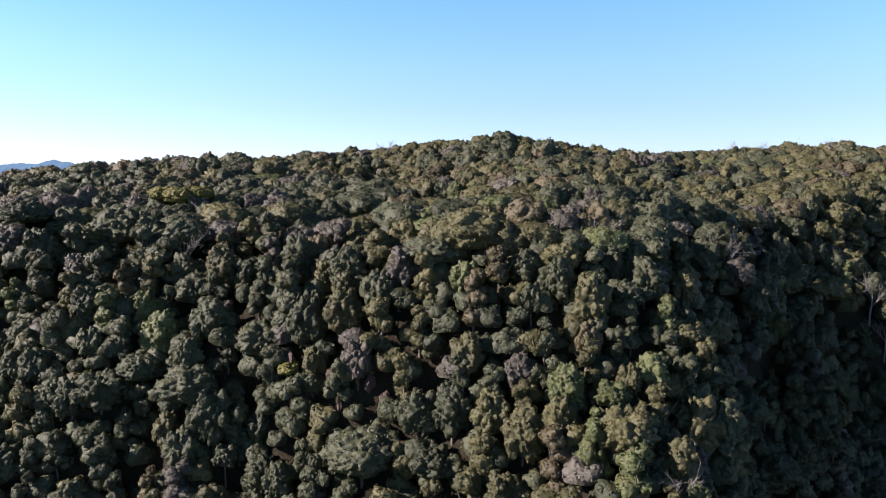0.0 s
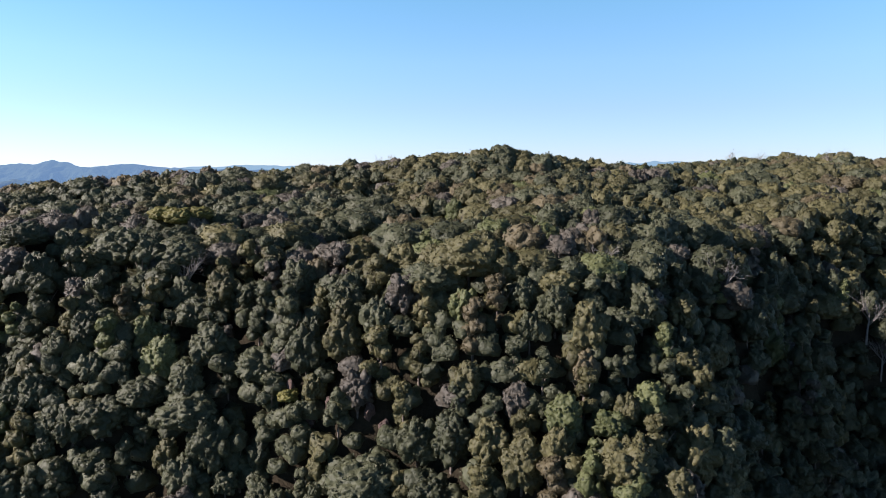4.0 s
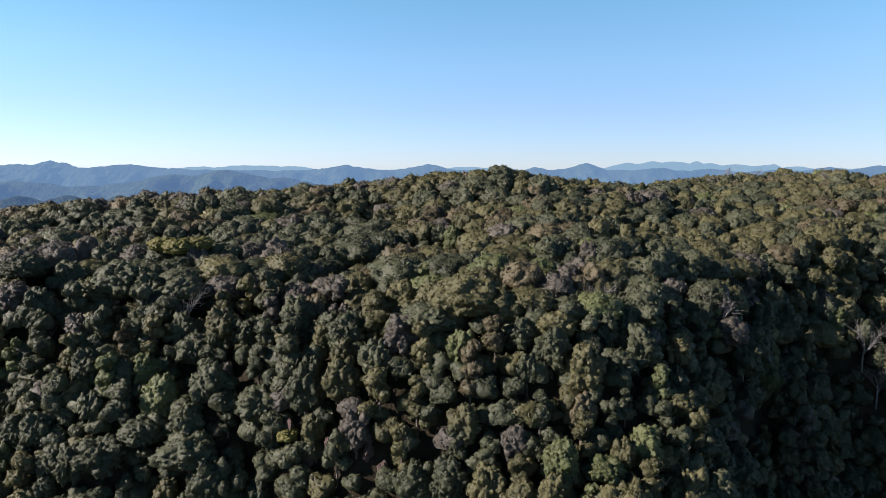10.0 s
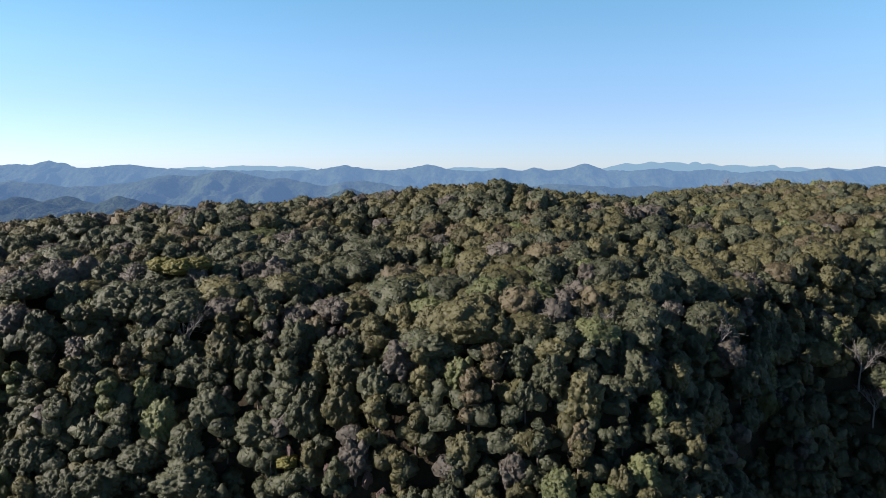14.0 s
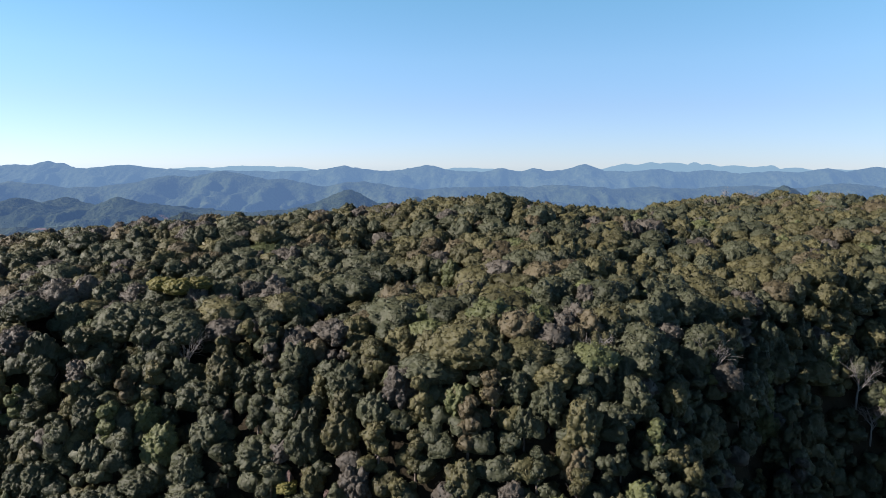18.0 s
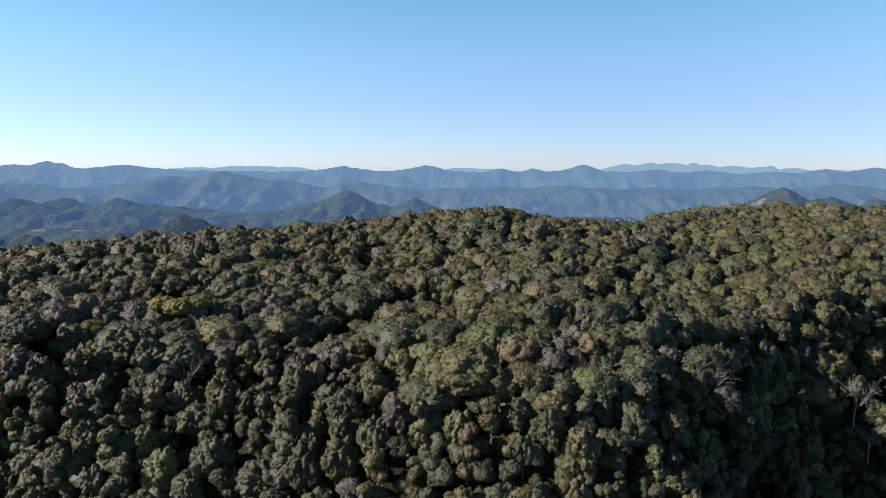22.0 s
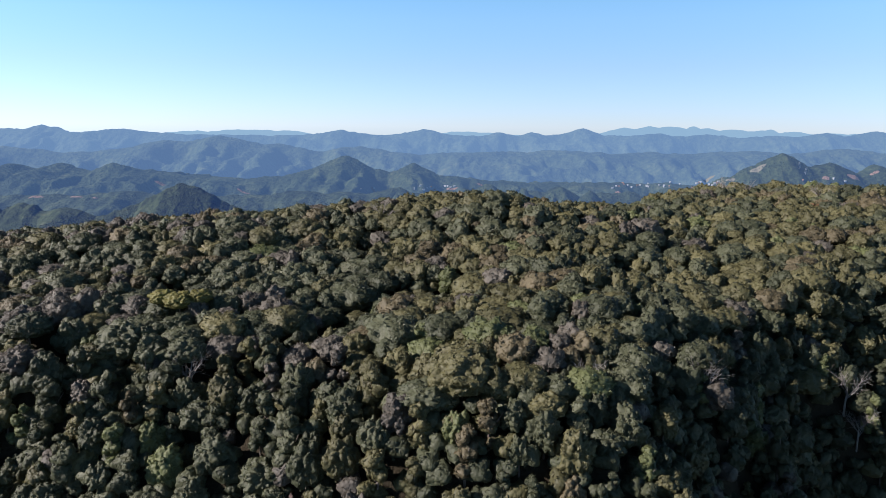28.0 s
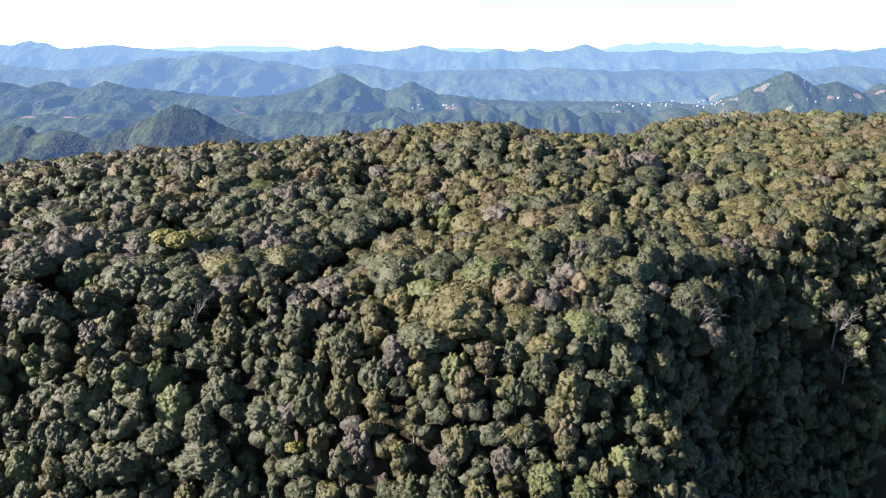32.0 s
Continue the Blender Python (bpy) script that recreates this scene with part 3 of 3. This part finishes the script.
tagged(woods, "dense mixed oak canopy covering the hilltop, green to brown", "woods", kind="stuff")

# The yellow tree: three crowns of one clump.
for x, y, s in ((-78.5, 189, 0.72), (-73.5, 187.5, 0.85), (-69.0, 189.5, 0.68)):
    z = float(ground_height(np.array(x), np.array(y))) + 9.0 * (1 - s) + 3.2
    plant(YELLOW, 1, x, y, z, s, 40 * x, 0.9)

# Undergrowth that closes the gaps between the trees.
g = np.random.default_rng(6)
bulk_v, bulk_f, bulk_s, bulk_t, at = [], [], [], [], 0
for x, y, _ in scatter(g, ((0.52, 26000),), ((-17, 130, 2.0),)):
    steep = float(canopy_height(np.array(x), np.array(y + 4.0)) - canopy_height(np.array(x), np.array(y - 4.0))) > 3
    if not steep:
        continue
    V, F = BUSHES[int(g.integers(4))]
    size, turn = g.uniform(1.2, 2.1), g.uniform(0, 6.28)
    c, s_ = math.cos(turn), math.sin(turn)
    z = float(ground_height(np.array(x), np.array(y))) + 0.3
    bulk_v.append(np.stack([x + size * (c * V[:, 0] - s_ * V[:, 1]), y + size * (s_ * V[:, 0] + c * V[:, 1]), z + size * 1.25 * V[:, 2]], 1))
    bulk_f.append(F + at)
    bulk_s.append(np.full(len(F), (DARK, OLIVE, BROWN, GREY)[int(g.choice(4, p=(0.8, 0.14, 0.02, 0.04)))]))
    bulk_t.append(np.full(len(V), g.random()))
    at += len(V)
under = new("undergrowth", mesh_from("undergrowth", np.concatenate(bulk_v), np.concatenate(bulk_f), np.concatenate(bulk_s), np.concatenate(bulk_t), LEAVES, True))
tagged(under, "low green shrubs between the trees of the scarp", "undergrowth", kind="stuff")


# ---- bare and dead trees ----
def bare_tree(x, y, size, seed, label, lean=0.0):
    """A leafless tree: trunk, limbs and a haze of fine pale twigs."""
    gg = np.random.default_rng(seed)
    ob = tagged(new("bare_tree"), label, "tree", "bare trees")
    ob.matrix_basis = pose(x, y, float(ground_height(np.array(float(x)), np.array(float(y)))), 0, 0, 360 * gg.random())
    ob.scale = (size,) * 3
    part("trunk", mesh_from("trunk", *tube_arrays([(0, 0, -3), (0.1, 0, 2), (0.3 + lean, 0.1, 5), (0.4 + 2 * lean, 0, 7.5)], (0.34, 0.28, 0.2, 0.1), 7), mats=(PALE_BARK,)), ob)
    for k in range(7):
        a, z0 = 0.9 * k + gg.random(), 3.5 + 0.55 * k
        d = np.array((math.cos(a), math.sin(a), 0.7 + 0.5 * gg.random()))
        start = np.array((0.25, 0.05, z0))
        mid, tip = start + d * 1.6, start + d * (3.2 + gg.random()) + (0, 0, 0.5)
        limb = part("limb", mesh_from("limb", *tube_arrays([start, mid, tip], (0.14, 0.10, 0.05), 5), mats=(PALE_BARK,)), ob)
        V, F, n = [], [], 0
        for j in range(16):
            f = gg.uniform(0.35, 1.0)
            p = start + (tip - start) * f
            e = d * 0.7 + gg.normal(size=3) * 0.75 + (0, 0, 0.35)
            q = p + e * gg.uniform(0.7, 1.5)
            for a_, b_, r in ((p, q, 0.055), (q, q + e * 0.5 + gg.normal(size=3) * 0.4, 0.035), (q, q + e * 0.4 + gg.normal(size=3) * 0.5, 0.035)):
                v, f_ = tube_arrays([a_, b_], (r, r * 0.5), 3)
                V.append(v)
                F.append(f_ + n)
                n += len(v)
        part("twig_spray", mesh_from("twig_spray", np.concatenate(V), np.concatenate(F), mats=(PALE_BARK,)), limb)
    return ob


for k, (x, y, size, lean) in enumerate(((114, 199, 1.0, 0.2), (117, 196, 0.85, -0.2), (60, 164, 0.9, 0.2), (138, 366, 1.0, 0), (148, 362, 0.9, 0), (170, 334, 1.0, 0.1), (177, 338, 0.95, 0), (158, 345, 0.8, 0), (35, 109, 0.7, 0.3), (-62, 163, 0.9, 0.4), (-28, 282, 0.9, 0), (30, 150, 0.8, 0))):
    bare_tree(x, y, size, 40 + k, "leafless pale grey tree with fine twigs" if k not in (0, 8) else "dead grey tree leaning over the scarp", lean)

# Trees that stand out of the shaded gully into the sun.
for k, (x, y, top, size) in enumerate(((59, 163, -19, 0.95), (72, 170, -27, 0.9), (80, 165, -31, 0.85), (81, 161, -41, 0.7), (46, 132, -31, 0.9), (47, 124, -43, 0.8), (108, 201, -24, 0.9), (117, 214, -9, 1.0), (66, 162, -24, 0.7), (121, 197, -24, 0.9), (93, 188, -22, 0.8), (95, 200, -19, 0.8), (79, 178, -20, 0.85), (123, 193, -37, 0.8))):
    base = float(ground_height(np.array(float(x)), np.array(float(y))))
    tall = min(1.3, max(1.0, (top - base) / (9.9 * size)))
    plant((FRESH, OLIVE, DARK, GREY)[k % 3 if k != 3 else 3], VARIANTS + k % 8, x, y, min(base + 1.5, max(base - 1.5, top - 9.9 * size * tall)), size, 50 * k, tall)

# Small russet and yellow-leaved trees here and there on the hilltop.
for kind, x, y, s in ((RUSSET, 112, 320, 0.8), (RUSSET, 108, 300, 0.7), (RUSSET, 160, 318, 0.75), (RUSSET, 12, 119, 0.6), (FRESH, -120, 262, 0.95), (FRESH, 150, 338, 0.8), (YELLOW, -33, 136, 0.45)):
    plant(kind, 3, x, y, float(ground_height(np.array(float(x)), np.array(float(y)))) + 0.5, s, 77 * x)


# ---- rock on the scarp ----
def rock(x, y, z, size, seed):
    gg = np.random.default_rng(seed)
    bm = bmesh.new()
    bmesh.ops.create_icosphere(bm, subdivisions=3, radius=1.0)
    shift = Vector(gg.random(3) * 50)
    cuts = [(Vector(gg.normal(size=3)).normalized(), gg.uniform(0.45, 0.8)) for _ in range(11)]
    for v in bm.verts:
        for n, far in cuts:
            over = v.co.dot(n) - far
            if over > 0:
                v.co -= n * over * 0.95
        v.co *= 1 + 0.38 * noise.fractal(v.co * 1.9 + shift, 0.8, 2.0, 5)
        v.co = Vector((v.co.x * size[0], v.co.y * size[1], v.co.z * size[2]))
    me = bpy.data.meshes.new("rock")
    bm.to_mesh(me)
    bm.free()
    me.materials.append(ROCK)
    ob = tagged(new("rock", me), "pinkish bare rock outcrop on the steep scarp", "rock", "rocks of the scarp")
    ob.matrix_basis = pose(x, y, z, 0, 0, gg.uniform(-20, 20))
    return ob


for k, (x, y, up, size) in enumerate(((-16.5, 131, 1.6, (2.2, 2.0, 2.6)), (-13.6, 130, 0.8, (2.0, 1.8, 2.2)), (-19.0, 132, 1.8, (1.8, 1.8, 2.4)), (-24, 134, 0.8, (2.6, 2.2, 3.2)), (-28.5, 135, 0.8, (2.4, 2.2, 3.0)), (-18, 128, 0.5, (2.4, 2.2, 2.4)), (-33, 137, 0.8, (2.4, 2.2, 3.0)))):
    rock(x, y, float(ground_height(np.array(float(x)), np.array(float(y)))) + up + 0.8, (size[0] * 0.6, size[1] * 0.65, size[2] * 0.75), 60 + k)


# ---- distant woods, village and bare earth ----
def drape(fields, x, y):
    """The height of a far range at a place."""
    X, Y, Z = fields
    i = np.clip(np.searchsorted(X[0], x), 1, X.shape[1] - 1)
    j = np.clip(np.searchsorted(Y[:, 0], y), 1, Y.shape[0] - 1)
    u, v = (x - X[0][i - 1]) / (X[0][i] - X[0][i - 1]), (y - Y[:, 0][j - 1]) / (Y[:, 0][j] - Y[:, 0][j - 1])
    return (Z[j - 1, i - 1] * (1 - u) + Z[j - 1, i] * u) * (1 - v) + (Z[j, i - 1] * (1 - u) + Z[j, i] * u) * v


def far_woods(name, fields, count, x0, x1, y0, y1, radius, mat, label, seed):
    gg = np.random.default_rng(seed)
    x, y = gg.uniform(x0, x1, count), gg.uniform(y0, y1, count)
    keep = fractal(x / 90, y / 90 + 7, 3) > 0.34
    x, y = x[keep], y[keep]
    z = drape(fields, x, y)
    r = radius * gg.uniform(0.6, 1.35, len(x))
    puff, faces = np.array(((1, 0, 0), (-1, 0, 0), (0, 1, 0), (0, -1, 0), (0, 0, 0.75))), np.array(((0, 2, 4), (2, 1, 4), (1, 3, 4), (3, 0, 4)))
    k = len(puff)
    v = np.stack([x, y, z], 1)[:, None] + r[:, None, None] * puff * (1 + 0.5 * (gg.random((len(x), k, 1)) - 0.5)) + (0, 0, 0.1 * radius)
    f = faces + k * np.arange(len(x))[:, None, None]
    me = mesh_from(name, v.reshape(-1, 3), f.reshape(-1, 3), mats=(mat,))
    me.polygons.foreach_set("use_smooth", np.full(len(me.polygons), True))
    tagged(new(name, me), label, "woods", kind="stuff")


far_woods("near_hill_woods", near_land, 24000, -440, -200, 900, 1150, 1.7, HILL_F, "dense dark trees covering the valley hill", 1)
far_woods("valley_woods", near_land, 26000, -780, -480, 900, 1150, 1.8, HILL_F, "dense dark trees on the lower valley slopes with painted blue haze", 4)
far_woods("ridge_woods", town_land, 42000, -1150, 1200, 1600, 1940, 1.6, HILL_E, "dense green trees on the village ridge with painted blue haze", 2)
far_woods("knoll_woods", knoll_land, 9000, -260, 640, 1560, 1700, 1.7, HILL_E, "green trees on the rounded knolls with painted blue haze", 5)
far_woods("cone_hill_woods", cone_land, 30000, -1600, 600, 2250, 2580, 2.0, HILL_D, "green woods on the cone hills with painted blue haze", 3)


def house(x, y, z, w, l, h, turn, pale):
    ob = tagged(new("house"), "small pale village house with a low gable roof" if pale else "small brick-coloured village house with a gable roof", "house", "village houses")
    ob.matrix_basis = pose(x, y, z, 0, 0, turn)
    bm = bmesh.new()
    bmesh.ops.create_cube(bm, size=1.0, matrix=Matrix.Translation((0, 0, h / 2 - 1)) @ Matrix.Diagonal((w, l, h + 2, 1)))
    me = bpy.data.meshes.new("wall")
    bm.to_mesh(me)
    bm.free()
    me.materials.append(PLASTER if pale else EARTH)
    part("wall", me, ob)
    a, b, t = w / 2 + 0.5, l / 2 + 0.5, h + 0.25 * l
    v = ((-a, -b, h), (a, -b, h), (a, 0, t), (-a, 0, t), (-a, b, h), (a, b, h), (-a, -b, h - 0.3), (a, -b, h - 0.3), (-a, b, h - 0.3), (a, b, h - 0.3))
    me = bpy.data.meshes.new("roof")
    me.from_pydata(v, (), ((0, 1, 2, 3), (3, 2, 5, 4), (0, 3, 4), (1, 5, 2), (6, 7, 1, 0), (4, 5, 9, 8), (6, 8, 9, 7)))
    me.materials.append(ROOF if not pale or w > 11 else PLASTER)
    part("roof", me, ob)


LANDS = (near_land, knoll_land, town_land, cone_land, middle_land)


def far_surface(x, y):
    """The highest of the far ranges at a place."""
    best = -300.0
    for fields in LANDS:
        X, Y, Z = fields
        if X[0, 0] < x < X[0, -1] and Y[0, 0] < y < Y[-1, 0]:
            best = max(best, float(drape(fields, np.array([x]), np.array([y]))[0]))
    return best


# The village in the valley, and hamlets on the spurs: x, y.
VILLAGE = ((587, 2501), (653, 1844), (585, 2474), (753, 2507), (974, 2844), (712, 2492), (726, 2483), (635, 1845), (669, 2495), (961, 2856), (528, 2386), (681, 2521), (674, 1825), (739, 2467), (551, 2441), (819, 2475),
           (637, 2495), (674, 2492), (970, 2847), (658, 1835), (831, 2483), (723, 2474), (673, 1836), (665, 1837), (754, 2510), (962, 2856), (670, 1834), (789, 2513), (560, 2440), (612, 2470), (648, 2500), (600, 2480))
HAMLETS = ((-122, 2246), (-83, 2279), (-72, 2303), (-76, 2294), (-60, 2300), (-92, 2243), (-104, 2262), (-19, 2387), (-28, 2390), (-8, 2375), (4, 2382), (-292, 2252), (-259, 2333), (936, 1784), (966, 1786), (846, 1753), (873, 1764))
g = np.random.default_rng(8)
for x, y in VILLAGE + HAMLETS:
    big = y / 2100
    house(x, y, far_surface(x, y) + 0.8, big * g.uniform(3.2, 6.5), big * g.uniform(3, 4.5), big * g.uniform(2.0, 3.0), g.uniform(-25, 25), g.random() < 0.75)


def earth_cut(x, y, wide, deep, seed, label, mat):
    """A scar of bare earth lying on a slope, with a ragged edge."""
    gg = np.random.default_rng(seed)
    n = 20
    verts, faces = [], []
    for ring in range(5):
        for k in range(n):
            a = 2 * math.pi * k / n
            rr = ring / 4 * (0.75 + 0.5 * value_noise(np.array(k * 0.7 + seed * 3.1), np.array(seed * 1.7)))
            px, py = x + wide * rr * math.cos(a), y + deep * rr * math.sin(a)
            verts.append((px, py, far_surface(px, py) + 1.3 - 2.0 * (ring == 4) + gg.uniform(-0.6, 0.6)))
    for ring in range(4):
        for k in range(n):
            faces.append((ring * n + k, ring * n + (k + 1) % n, (ring + 1) * n + (k + 1) % n, (ring + 1) * n + k))
    me = bpy.data.meshes.new("earth_cut")
    me.from_pydata(verts, (), faces)
    me.materials.append(mat)
    tagged(new("earth_cut", me), label, "bare earth", "earth cuts")


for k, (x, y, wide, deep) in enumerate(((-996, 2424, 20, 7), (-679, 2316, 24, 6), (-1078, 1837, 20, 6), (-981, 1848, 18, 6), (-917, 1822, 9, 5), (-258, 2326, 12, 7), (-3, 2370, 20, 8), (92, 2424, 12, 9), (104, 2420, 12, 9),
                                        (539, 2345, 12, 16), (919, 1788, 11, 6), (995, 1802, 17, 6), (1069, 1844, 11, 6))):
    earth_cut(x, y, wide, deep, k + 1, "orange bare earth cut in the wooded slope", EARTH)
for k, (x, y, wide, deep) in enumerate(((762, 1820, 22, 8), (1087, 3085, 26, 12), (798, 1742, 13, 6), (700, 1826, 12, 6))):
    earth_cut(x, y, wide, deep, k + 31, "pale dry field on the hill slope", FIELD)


# ---- pylons on the far hill ----
def pylon(x, y, tall):
    """A lattice tower: four leaning legs, braces, and three arms."""
    ob = tagged(new("power_pylon"), "grey steel lattice power pylon on the far hill", "pylon", "power pylons")
    ob.matrix_basis = pose(x, y, far_surface(x, y) - 0.5, 0, 0, 20)
    for sx, sy in ((-1, -1), (1, -1), (1, 1), (-1, 1)):
        part("leg", mesh_from("leg", *tube_arrays([(2.6 * sx, 2.6 * sy, 0), (0.5 * sx, 0.5 * sy, tall)], (0.20, 0.14), 4), mats=(STEEL,)), ob)
    for f in (0.15, 0.35, 0.55, 0.75):
        w0, w1 = 2.6 - 2.1 * f, 2.6 - 2.1 * (f + 0.2)
        for sx in (-1, 1):
            part("brace", mesh_from("brace", *tube_arrays([(w0 * sx, -w0, f * tall), (-w1 * sx, -w1, (f + 0.2) * tall)], (0.14, 0.14), 3), mats=(STEEL,)), ob)
    for f in (0.68, 0.82, 0.96):
        part("arm", mesh_from("arm", *tube_arrays([(-5, 0, f * tall), (0, 0, f * tall + 0.8), (5, 0, f * tall)], (0.16, 0.3, 0.16), 4), mats=(STEEL,)), ob)


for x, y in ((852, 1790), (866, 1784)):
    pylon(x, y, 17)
